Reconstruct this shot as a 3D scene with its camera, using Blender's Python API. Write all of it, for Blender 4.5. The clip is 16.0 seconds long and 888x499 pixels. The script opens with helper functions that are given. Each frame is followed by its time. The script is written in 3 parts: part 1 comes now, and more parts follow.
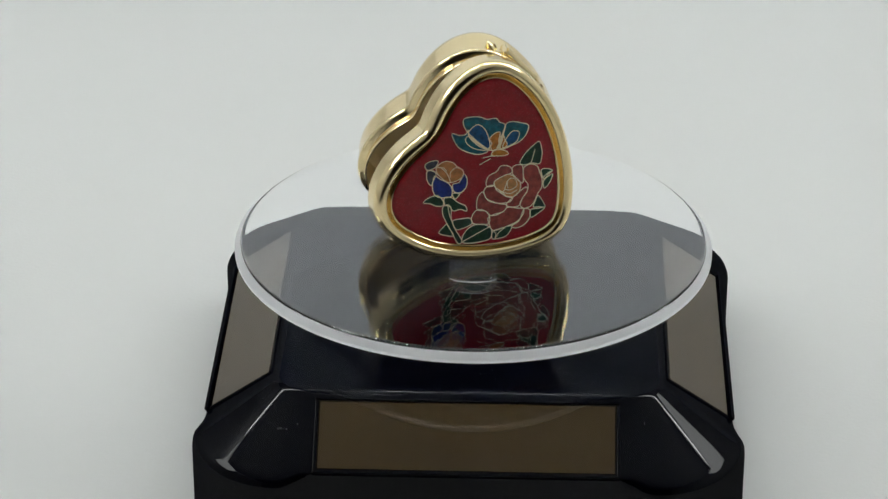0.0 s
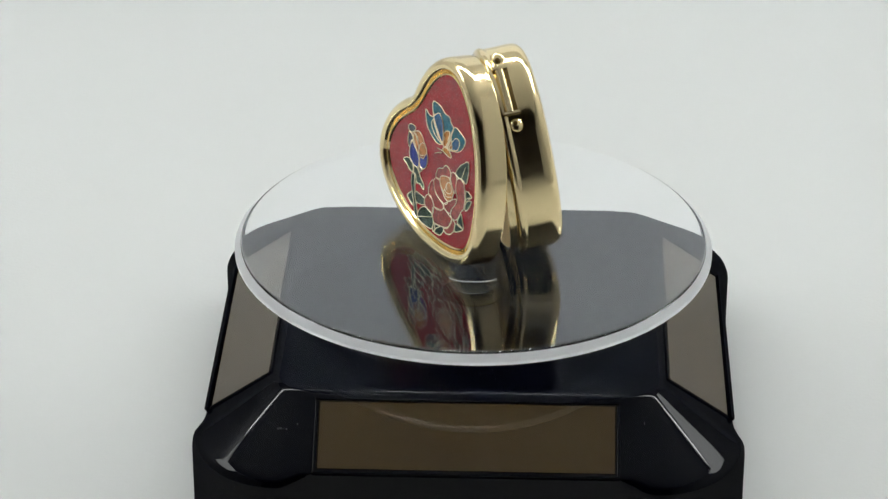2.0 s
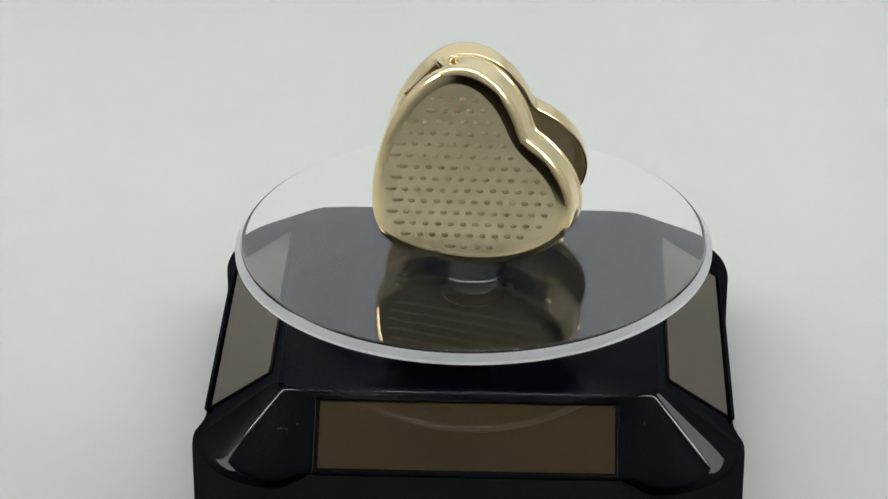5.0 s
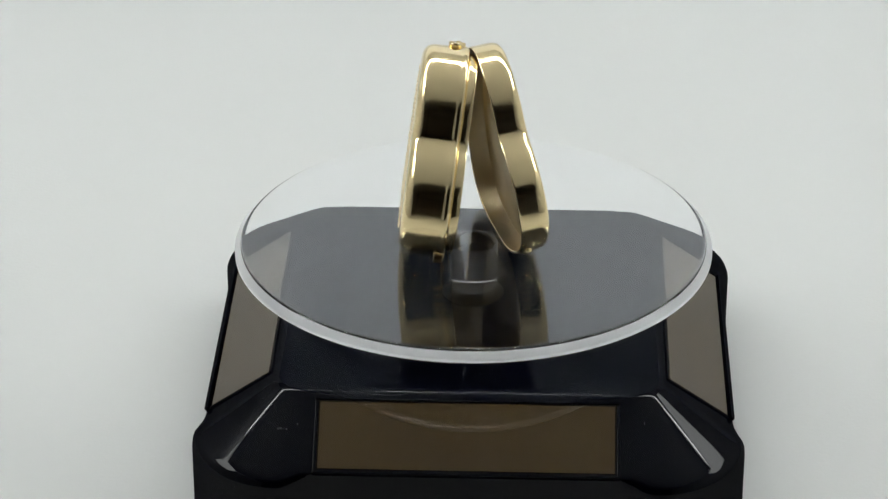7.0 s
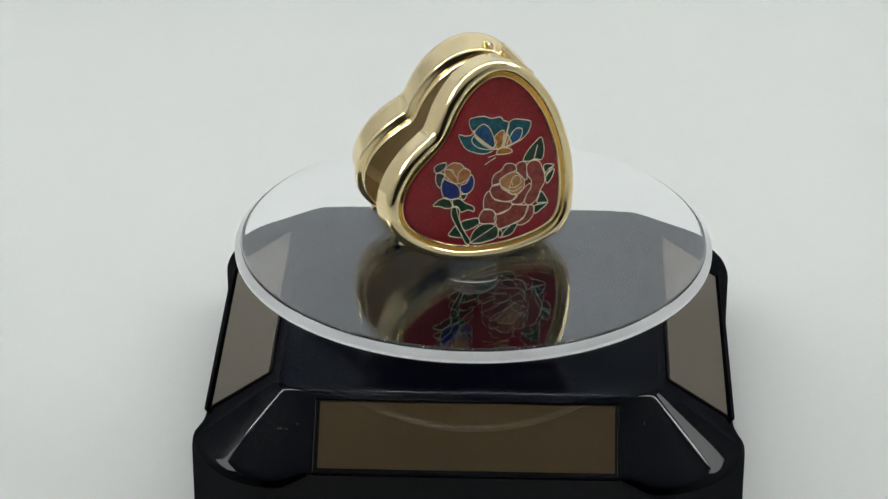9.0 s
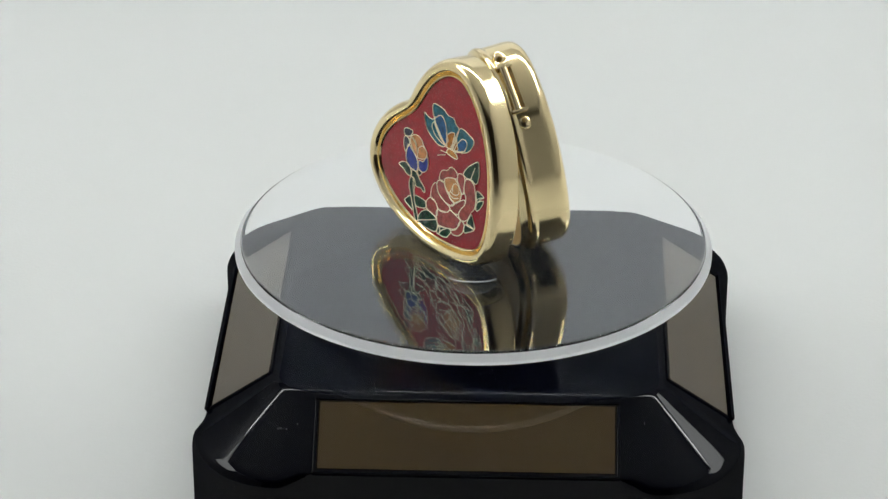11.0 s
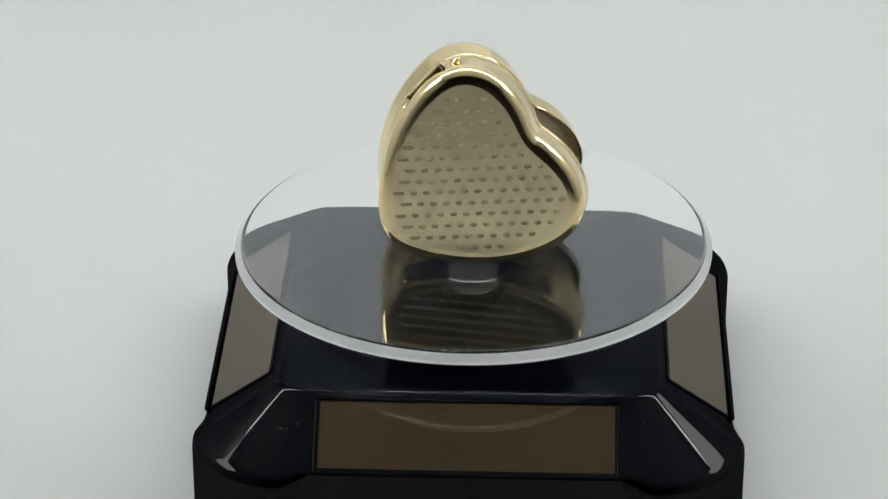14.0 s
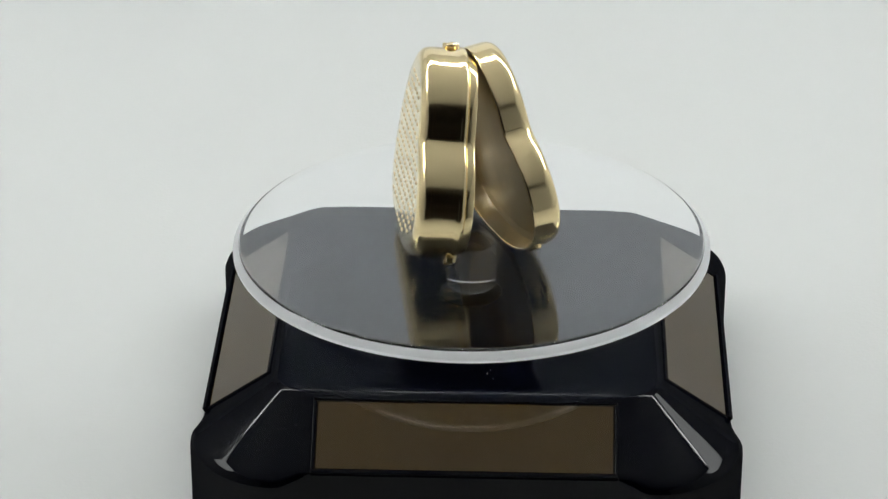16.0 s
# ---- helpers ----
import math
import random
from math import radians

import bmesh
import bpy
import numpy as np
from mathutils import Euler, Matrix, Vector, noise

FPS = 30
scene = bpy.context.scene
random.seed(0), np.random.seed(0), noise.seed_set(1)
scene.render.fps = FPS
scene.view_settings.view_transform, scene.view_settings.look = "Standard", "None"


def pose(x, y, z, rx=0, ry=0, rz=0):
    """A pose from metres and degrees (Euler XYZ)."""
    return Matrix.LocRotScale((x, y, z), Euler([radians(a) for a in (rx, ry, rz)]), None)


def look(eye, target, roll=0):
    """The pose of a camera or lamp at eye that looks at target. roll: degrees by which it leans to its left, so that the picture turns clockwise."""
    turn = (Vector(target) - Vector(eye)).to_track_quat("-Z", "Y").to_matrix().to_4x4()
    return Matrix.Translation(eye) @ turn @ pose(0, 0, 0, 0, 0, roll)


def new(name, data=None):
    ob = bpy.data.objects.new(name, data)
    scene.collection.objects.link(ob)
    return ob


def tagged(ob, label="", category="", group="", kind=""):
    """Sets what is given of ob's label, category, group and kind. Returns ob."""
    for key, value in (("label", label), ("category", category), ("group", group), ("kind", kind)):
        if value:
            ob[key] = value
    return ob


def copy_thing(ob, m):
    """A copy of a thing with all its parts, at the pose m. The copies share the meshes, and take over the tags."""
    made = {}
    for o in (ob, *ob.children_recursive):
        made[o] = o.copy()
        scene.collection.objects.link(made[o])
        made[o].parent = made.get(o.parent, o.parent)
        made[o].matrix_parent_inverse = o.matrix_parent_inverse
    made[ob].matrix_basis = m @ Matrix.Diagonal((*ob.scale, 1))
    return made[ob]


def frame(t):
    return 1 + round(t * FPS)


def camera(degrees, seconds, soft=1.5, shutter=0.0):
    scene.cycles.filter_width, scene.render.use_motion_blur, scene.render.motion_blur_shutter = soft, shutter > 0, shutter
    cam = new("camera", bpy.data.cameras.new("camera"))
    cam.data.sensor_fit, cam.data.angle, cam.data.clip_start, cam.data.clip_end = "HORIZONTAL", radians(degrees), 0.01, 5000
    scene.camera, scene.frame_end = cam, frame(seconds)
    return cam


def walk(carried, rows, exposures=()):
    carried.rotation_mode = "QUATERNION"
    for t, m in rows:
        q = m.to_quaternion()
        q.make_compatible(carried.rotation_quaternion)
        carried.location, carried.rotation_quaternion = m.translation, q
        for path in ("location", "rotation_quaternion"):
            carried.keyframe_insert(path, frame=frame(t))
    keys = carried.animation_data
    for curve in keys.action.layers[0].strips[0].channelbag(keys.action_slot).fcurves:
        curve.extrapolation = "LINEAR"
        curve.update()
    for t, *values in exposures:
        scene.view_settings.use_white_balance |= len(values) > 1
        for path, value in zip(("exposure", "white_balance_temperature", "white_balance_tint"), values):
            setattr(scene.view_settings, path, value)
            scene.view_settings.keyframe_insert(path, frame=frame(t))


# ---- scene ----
cam = camera(16.29, 16.0, soft=1.4)
EYE = (0.01348, -0.58041, 0.3483)
walk(cam, [
    (0.0, look(EYE, (-0.00629, 0.00206, 0.03856), 0.05)),
    (14.9, look(EYE, (-0.00629, 0.00206, 0.03856), 0.05)),
    (15.3, look(EYE, (-0.00587, 0.00208, 0.03856), 0.05)),
    (16.0, look(EYE, (-0.00587, 0.00208, 0.03856), 0.05)),
], exposures=[
    (0.0, -0.73), (0.3, -0.62), (0.5, -0.58), (1.5, -0.57), (2.5, -0.58), (3.5, -0.60), (4.0, -0.67), (4.2, -0.68),
    (6.3, -0.70), (6.5, -0.69), (7.0, -0.63), (8.0, -0.65), (9.0, -0.63), (11.5, -0.59), (12.5, -0.60), (13.0, -0.62),
    (13.5, -0.66), (14.0, -0.69), (14.5, -0.64), (15.0, -0.61), (16.0, -0.59),
])

# ================= light and exposure =================
TURN_RATE, TURN_START = 39.065, 0.27   # degrees per second of the plate, and its start
PLATE_Z = 0.028                   # height of the stand's flat top over the table
ROOM_X, ROOM_BACK, ROOM_FRONT = 1.7, 1.5, -2.4
CEILING_Z, FLOOR_Z = 1.75, -0.75
TENT_X, TENT_BACK, TENT_FRONT, TENT_Z = 0.42, 0.42, -0.41, 0.47   # white photo box round the stand, open in front
STRIP_GLOW, SIDE_GLOW = 56.0, 13.2

world = bpy.data.worlds.new("room_air")
scene.world = world
world.use_nodes = True
world.node_tree.nodes["Background"].inputs["Color"].default_value = (0.9, 0.95, 1.0, 1)
world.node_tree.nodes["Background"].inputs["Strength"].default_value = 0.02


# ================= materials =================
def material(name, color, rough=0.5, metal=0.0, **more):
    m = bpy.data.materials.new(name)
    m.use_nodes = True
    b = m.node_tree.nodes["Principled BSDF"]
    b.inputs["Base Color"].default_value = (*color, 1)
    b.inputs["Roughness"].default_value = rough
    b.inputs["Metallic"].default_value = metal
    for key, value in more.items():
        b.inputs[key.replace("_", " ")].default_value = value
    return m


def vary(m, scale, amount, rough_amount=0.0, bump=0.0, bump_scale=None, detail=4.0):
    """Uneven colour, gloss and relief on a material, in object space."""
    nt = m.node_tree
    b = nt.nodes["Principled BSDF"]
    co = nt.nodes.new("ShaderNodeTexCoord")
    n1 = nt.nodes.new("ShaderNodeTexNoise")
    n1.inputs["Scale"].default_value, n1.inputs["Detail"].default_value = scale, detail
    nt.links.new(co.outputs["Object"], n1.inputs["Vector"])
    base = tuple(b.inputs["Base Color"].default_value)
    ramp = nt.nodes.new("ShaderNodeValToRGB")
    ramp.color_ramp.elements[0].position, ramp.color_ramp.elements[1].position = 0.3, 0.7
    ramp.color_ramp.elements[0].color = (*[c * (1 - amount) for c in base[:3]], 1)
    ramp.color_ramp.elements[1].color = (*[min(1, c * (1 + amount)) for c in base[:3]], 1)
    nt.links.new(n1.outputs["Fac"], ramp.inputs["Fac"])
    nt.links.new(ramp.outputs["Color"], b.inputs["Base Color"])
    if rough_amount:
        r = b.inputs["Roughness"].default_value
        mr = nt.nodes.new("ShaderNodeMapRange")
        mr.inputs["From Min"].default_value, mr.inputs["From Max"].default_value = 0.3, 0.7
        mr.inputs["To Min"].default_value, mr.inputs["To Max"].default_value = max(0, r - rough_amount), r + rough_amount
        n3 = nt.nodes.new("ShaderNodeTexNoise")
        n3.inputs["Scale"].default_value, n3.inputs["Detail"].default_value = scale * 3.3, detail
        nt.links.new(co.outputs["Object"], n3.inputs["Vector"])
        nt.links.new(n3.outputs["Fac"], mr.inputs["Value"])
        nt.links.new(mr.outputs["Result"], b.inputs["Roughness"])
    if bump:
        n2 = nt.nodes.new("ShaderNodeTexNoise")
        n2.inputs["Scale"].default_value, n2.inputs["Detail"].default_value = bump_scale or scale * 8, detail
        nt.links.new(co.outputs["Object"], n2.inputs["Vector"])
        bp = nt.nodes.new("ShaderNodeBump")
        bp.inputs["Strength"].default_value, bp.inputs["Distance"].default_value = bump, 0.0002
        nt.links.new(n2.outputs["Fac"], bp.inputs["Height"])
        nt.links.new(bp.outputs["Normal"], b.inputs["Normal"])
    return m


GOLD = vary(material("polished_gold_plate", (0.93, 0.76, 0.44), 0.135, 1.0), 90, 0.04, 0.03, 0.04, 260)
GOLD_SATIN = vary(material("satin_gold_plate", (0.93, 0.79, 0.51), 0.15, 1.0), 150, 0.05, 0.04, 0.05, 900)
GOLD_PIP = vary(material("matt_gold_pip", (0.90, 0.75, 0.47), 0.30, 1.0), 300, 0.06)
GOLD_DEEP = vary(material("gold_wall_inside", (0.94, 0.80, 0.54), 0.45, 1.0), 120, 0.05, 0.03)
# dark gold colour carries the shade of the hinge slot and cup holes
GOLD_SLOT = vary(material("dark_gold_recess_shade", (0.22, 0.14, 0.05), 0.45, 1.0), 300, 0.2)
GOLD_WIRE = material("gilt_wire", (0.97, 0.84, 0.62), 0.35, 1.0)
def lacquer(name, color, gloss, rough=0.02, sheen=(1, 1, 1)):
    """A dark ground under a thin clear gloss that mirrors a small even share of the light."""
    m = bpy.data.materials.new(name)
    m.use_nodes = True
    nt = m.node_tree
    nt.nodes.remove(nt.nodes["Principled BSDF"])
    co, n1, ramp, dif, glo, mix = (nt.nodes.new(k) for k in ("ShaderNodeTexCoord", "ShaderNodeTexNoise", "ShaderNodeMapRange", "ShaderNodeBsdfDiffuse", "ShaderNodeBsdfGlossy", "ShaderNodeMixShader"))
    n1.inputs["Scale"].default_value, n1.inputs["Detail"].default_value = 60, 5
    ramp.inputs["To Min"].default_value, ramp.inputs["To Max"].default_value = rough * 0.6, rough * 1.6
    dif.inputs["Color"].default_value, glo.inputs["Color"].default_value = (*color, 1), (*sheen, 1)
    mix.inputs["Fac"].default_value = gloss
    nt.links.new(co.outputs["Object"], n1.inputs["Vector"])
    nt.links.new(n1.outputs["Fac"], ramp.inputs["Value"])
    nt.links.new(ramp.outputs["Result"], glo.inputs["Roughness"])
    nt.links.new(dif.outputs["BSDF"], mix.inputs[1])
    nt.links.new(glo.outputs["BSDF"], mix.inputs[2])
    nt.links.new(mix.outputs["Shader"], nt.nodes["Material Output"].inputs["Surface"])
    return m


BLACK = lacquer("black_gloss_plastic", (0.0008, 0.0010, 0.0026), 0.012)
# near black for the hub's underside and the painted hole below it
DARK = material("dark_hole_and_shaft", (0.002, 0.002, 0.002), 0.45, 0.0, Specular_IOR_Level=0.05)
SOLAR = vary(material("brown_solar_film", (0.028, 0.016, 0.004), 0.02, 0.0, Specular_IOR_Level=0.75, Specular_Tint=(1.0, 0.83, 0.66, 1.0)), 45, 0.12, 0.01)
ACRYLIC = material("clear_acrylic", (1, 1, 1), 0.0, 0.0, IOR=1.49, Transmission_Weight=1.0)
# a little diffuse white is added so the clear hub shows up
HUB_ACRYLIC = material("hazed_clear_acrylic", (0.92, 0.94, 0.96), 0.03, 0.0, IOR=1.49, Transmission_Weight=0.95)
FROST = material("frosted_acrylic_edge", (0.95, 0.96, 0.97), 0.5)
_nt = FROST.node_tree
_mix, _dif, _tra = (_nt.nodes.new(k) for k in ("ShaderNodeMixShader", "ShaderNodeBsdfDiffuse", "ShaderNodeBsdfTranslucent"))
_dif.inputs["Color"].default_value = _tra.inputs["Color"].default_value = (0.95, 0.96, 0.97, 1)
_mix.inputs["Fac"].default_value = 0.5
_nt.links.new(_dif.outputs["BSDF"], _mix.inputs[1])
_nt.links.new(_tra.outputs["BSDF"], _mix.inputs[2])
_nt.links.new(_mix.outputs["Shader"], _nt.nodes["Material Output"].inputs["Surface"])
BEVEL = FROST.copy()
BEVEL.name = "half_polished_acrylic_bevel"
_nt = BEVEL.node_tree
_gla, _mix2 = _nt.nodes.new("ShaderNodeBsdfGlass"), _nt.nodes.new("ShaderNodeMixShader")
_gla.inputs["IOR"].default_value, _gla.inputs["Roughness"].default_value = 1.49, 0.0
_mix2.inputs["Fac"].default_value = 0.12
_nt.links.new(_nt.nodes["Mix Shader"].outputs["Shader"], _mix2.inputs[1])
_nt.links.new(_gla.outputs["BSDF"], _mix2.inputs[2])
_nt.links.new(_mix2.outputs["Shader"], _nt.nodes["Material Output"].inputs["Surface"])
CLOTH = vary(material("white_table_sheet", (0.60, 0.605, 0.59), 0.75), 5, 0.012, 0, 0.25, 900)
WALL_DIM = vary(material("brownish_wall_paint", (0.30, 0.24, 0.18), 0.8), 2, 0.3)
TENT_WHITE = vary(material("white_box_lining", (0.62, 0.62, 0.62), 0.6), 12, 0.015, 0, 0.1, 300)
BACK_WHITE = vary(material("cool_white_back_lining", (0.80, 0.83, 0.87), 0.6), 12, 0.015)
ROOF_GREY = vary(material("grey_roof_lining", (0.70, 0.70, 0.70), 0.7), 12, 0.03)
FLOOR_MAT = vary(material("grey_floor", (0.25, 0.24, 0.23), 0.6), 4, 0.1)
LAMP_BODY = material("lamp_white_metal", (0.8, 0.8, 0.8), 0.4)
def lamp_material(name, glow):
    m = material(name, (0.9, 0.9, 0.9), 0.5)
    m.node_tree.nodes["Principled BSDF"].inputs["Emission Color"].default_value = (0.965, 0.995, 0.985, 1)
    m.node_tree.nodes["Principled BSDF"].inputs["Emission Strength"].default_value = glow
    return m


LAMP_STRIP = lamp_material("strip_diffuser", STRIP_GLOW)
LAMP_SIDE = lamp_material("side_diffuser", SIDE_GLOW)


def enamel(name, color, spread=0.35, scale=900):
    """Glassy enamel with a grainy, flecked colour under a clear coat."""
    m = vary(material(name, color, 0.25, 0.0, Specular_IOR_Level=0.25, Coat_Weight=0.3, Coat_Roughness=0.04), scale, spread, 0.05, 0.05, 1500)
    return m


RED = enamel("oxblood_red_enamel", (0.36, 0.011, 0.018), 0.18, 800)
ROSE = enamel("rose_red_enamel", (0.36, 0.058, 0.045), 0.35)
PEACH = enamel("peach_enamel", (0.62, 0.26, 0.09), 0.3)
ORANGE = enamel("amber_enamel", (0.55, 0.20, 0.03), 0.35)
BLUE = enamel("cobalt_blue_enamel", (0.010, 0.025, 0.24), 0.4)
TEAL = enamel("teal_enamel", (0.010, 0.125, 0.175), 0.45)
SKY = enamel("sky_blue_enamel", (0.012, 0.095, 0.25), 0.4)
GREEN = enamel("bottle_green_enamel", (0.008, 0.042, 0.018), 0.4)
SLATE = enamel("slate_grey_enamel", (0.05, 0.05, 0.075), 0.4)


# ================= builders =================
def part(name, bm, mat, parent, label="", smooth=True):
    """One mesh object under a thing or a part."""
    me = bpy.data.meshes.new(name)
    bmesh.ops.recalc_face_normals(bm, faces=bm.faces)
    bm.to_mesh(me)
    bm.free()
    for m in (mat if isinstance(mat, (list, tuple)) else [mat]):
        me.materials.append(m)
    for f in me.polygons:
        f.use_smooth = smooth
    if smooth:
        me.set_sharp_from_angle(angle=radians(40))
        for f in me.polygons:
            if f.loop_total > 4:
                f.use_smooth = False
    ob = new(name, me)
    ob.parent = parent
    if label:
        tagged(ob, label)
    return ob


def add_box(bm, lo, hi, m=Matrix.Identity(4), bevel=0.0, segments=2):
    size = [b - a for a, b in zip(lo, hi)]
    mid = [(a + b) / 2 for a, b in zip(lo, hi)]
    made = bmesh.ops.create_cube(bm, size=1, matrix=m @ Matrix.Translation(mid) @ Matrix.Diagonal((*size, 1)))
    if bevel:
        edges = list({e for v in made["verts"] for e in v.link_edges})
        bmesh.ops.bevel(bm, geom=edges, offset=bevel, segments=segments, affect="EDGES", profile=0.6)


def loft(bm, rings, cap_first=True, cap_last=True):
    """Skin closed rings of equal length."""
    rows = [[bm.verts.new(p) for p in ring] for ring in rings]
    n = len(rows[0])
    faces = []
    for a, b in zip(rows, rows[1:]):
        faces.append([bm.faces.new((a[i], a[(i + 1) % n], b[(i + 1) % n], b[i])) for i in range(n)])
    if cap_first:
        bm.faces.new(rows[0][::-1])
    if cap_last:
        bm.faces.new(rows[-1])
    return faces


def lathe(bm, profile, n=96, m=Matrix.Identity(4), close=False):
    """Turn a profile of (radius, height) round z."""
    rings = [[m @ Vector((r * math.cos(2 * math.pi * i / n), r * math.sin(2 * math.pi * i / n), z)) for i in range(n)] for r, z in profile]
    return loft(bm, rings, not close, not close)


def tube(bm, pts, radius, n=6, closed=False):
    """A round wire along points."""
    pts = [Vector(p) for p in pts]
    rings = []
    k = len(pts)
    for i, p in enumerate(pts):
        a = pts[(i - 1) % k] if closed or i else p
        b = pts[(i + 1) % k] if closed or i < k - 1 else p
        d = (b - a).normalized()
        s = d.cross(Vector((0, 0, 1)))
        s = s.normalized() if s.length > 1e-6 else Vector((1, 0, 0))
        u = s.cross(d)
        rings.append([p + radius * (s * math.cos(2 * math.pi * j / n) + u * math.sin(2 * math.pi * j / n)) for j in range(n)])
    if closed:
        rings.append(rings[0])
        loft(bm, rings, False, False)
        bmesh.ops.remove_doubles(bm, verts=bm.verts, dist=1e-7)
    else:
        loft(bm, rings)


def smooth_line(pts, closed=False, steps=6):
    """Catmull-Rom curve through a few 2D control points."""
    p = [np.array(q, float) for q in pts]
    k = len(p)
    out = []
    for i in range(k if closed else k - 1):
        p1, p2 = p[i], p[(i + 1) % k]
        p0 = p[i - 1] if closed or i else p1
        p3 = p[(i + 2) % k] if closed or i + 2 < k else p2
        for j in range(steps):
            t = j / steps
            out.append(0.5 * (2 * p1 + (p2 - p0) * t + (2 * p0 - 5 * p1 + 4 * p2 - p3) * t * t + (3 * p1 - p0 - 3 * p2 + p3) * t ** 3))
    if not closed:
        out.append(p[-1])
    return [tuple(q) for q in out]


# ================= room and table =================
def box_structure(name, lo, hi, mat, bevel=0.0, label=""):
    bm = bmesh.new()
    add_box(bm, lo, hi, bevel=bevel)
    ob = part(name, bm, mat, None, "", False)
    return tagged(ob, label, kind="structure")


def build_room():
    x, b, f, c, g = ROOM_X, ROOM_BACK, ROOM_FRONT, CEILING_Z, FLOOR_Z
    box_structure("floor", (-x - 0.1, f - 0.1, g - 0.1), (x + 0.1, b + 0.1, g), FLOOR_MAT, label="plain grey floor of the room")
    box_structure("ceiling", (-x - 0.1, f - 0.1, c), (x + 0.1, b + 0.1, c + 0.1), WALL_DIM, label="plain dim ceiling of the room")
    box_structure("wall_west", (-x - 0.1, f, g), (-x, b, c), WALL_DIM, label="plain brownish wall of the dim room")
    box_structure("wall_east", (x, f, g), (x + 0.1, b, c), WALL_DIM, label="plain brownish wall of the dim room")
    box_structure("wall_north", (-x - 0.1, b, g), (x + 0.1, b + 0.1, c), WALL_DIM, label="plain brownish wall of the dim room")
    box_structure("wall_south", (-x - 0.1, f - 0.1, g), (x + 0.1, f, c), WALL_DIM, label="plain brownish wall of the dim room")


def build_photo_box():
    """White lined box, open to the front, with a strip of lamps under its roof and a curved sheet at the back."""
    tent = tagged(new("photo_box"), "white lined photo box open at the front", "photo box", kind="structure")
    x, b, f, z = TENT_X, TENT_BACK, TENT_FRONT, TENT_Z
    for name, lo, hi in (("side_panel", (-x - 0.006, f - 0.38, -0.002), (-x, b, z)), ("side_panel", (x, f - 0.38, -0.002), (x + 0.006, b, z)),
                         ("back_panel", (-x - 0.006, b, 0.001), (x + 0.006, b + 0.006, z)), ("roof", (-x - 0.006, f, z), (x + 0.006, b + 0.006, z + 0.006))):
        bm = bmesh.new()
        add_box(bm, lo, hi)
        part(name, bm, {"roof": ROOF_GREY, "back_panel": BACK_WHITE}.get(name, TENT_WHITE), tent, "", False)
    bm = bmesh.new()
    rows = []
    for k in range(13):
        a = math.pi / 2 * k / 12
        y, h = b - 0.15 + 0.148 * math.sin(a), 0.003 + 0.148 * (1 - math.cos(a))
        rows.append([bm.verts.new((sx * (x - 0.002), y, h)) for sx in (-1, 1)])
    for p, q in zip(rows, rows[1:]):
        bm.faces.new((p[0], p[1], q[1], q[0]))
    part("sweep", bm, CLOTH, tent, "white sheet curving up")


def build_table():
    """A white sheeted work table, with a faint wave in the sheet."""
    table = tagged(new("work_table"), "white sheet-covered work table under the stand", "table", kind="structure")
    bm = bmesh.new()
    nx, ny = 90, 90
    x0, x1, y0, y1 = -1.1, 1.1, -0.95, 0.95
    grid = []
    for j in range(ny + 1):
        row = []
        for i in range(nx + 1):
            x, y = x0 + (x1 - x0) * i / nx, y0 + (y1 - y0) * j / ny
            away = min(1.0, max(0.0, (math.hypot(x, y) - 0.10) / 0.15))
            row.append(bm.verts.new((x, y, 0.0012 * away * noise.noise(Vector((x * 5, y * 5, 0.3))))))
        grid.append(row)
    for j in range(ny):
        for i in range(nx):
            bm.faces.new((grid[j][i], grid[j][i + 1], grid[j + 1][i + 1], grid[j + 1][i]))
    part("table_sheet", bm, CLOTH, table, "smooth white sheet")
    bm = bmesh.new()
    add_box(bm, (x0, y0, -0.04), (x1, y1, -0.004), bevel=0.004)
    part("tabletop", bm, WALL_DIM, table, "brown wooden top")
    for sx in (-1, 1):
        for sy in (-1, 1):
            bm = bmesh.new()
            add_box(bm, (sx * 1.0 - 0.025, sy * 0.85 - 0.025, FLOOR_Z), (sx * 1.0 + 0.025, sy * 0.85 + 0.025, -0.04), bevel=0.003)
            part("leg", bm, LAMP_BODY, table)


def build_lamps():
    """A strip of lamps under the roof of the photo box and a lamp on each side."""
    lamp = tagged(new("strip_light"), "narrow white strip light under the roof, switched on", "strip light")
    bm = bmesh.new()
    add_box(bm, (-0.415, -0.022, -0.008), (0.415, 0.022, 0.0), bevel=0.002)
    part("housing", bm, LAMP_BODY, lamp)
    bm = bmesh.new()
    add_box(bm, (-0.41, -0.007, -0.014), (0.41, 0.007, -0.0085), bevel=0.002)
    part("diffuser", bm, LAMP_STRIP, lamp, "glowing white diffuser")
    lamp.matrix_basis = pose(0, 0.13, TENT_Z)
    # two lamps high on the side panels
    side = tagged(new("side_light"), "white box lamp on the side panel, switched on", "side light", "side lights")
    bm = bmesh.new()
    add_box(bm, (-0.098, -0.051, -0.004), (0.098, 0.051, 0.012), bevel=0.003)
    part("housing", bm, LAMP_BODY, side)
    bm = bmesh.new()
    add_box(bm, (-0.092, -0.045, -0.010), (0.092, 0.045, -0.0045), bevel=0.002)
    part("diffuser", bm, LAMP_SIDE, side, "glowing white diffuser")
    aim = (0, 0, 0.06)
    side.matrix_basis = look((-0.385, 0.0, 0.36), aim)
    copy_thing(side, look((0.385, 0.12, 0.36), aim))


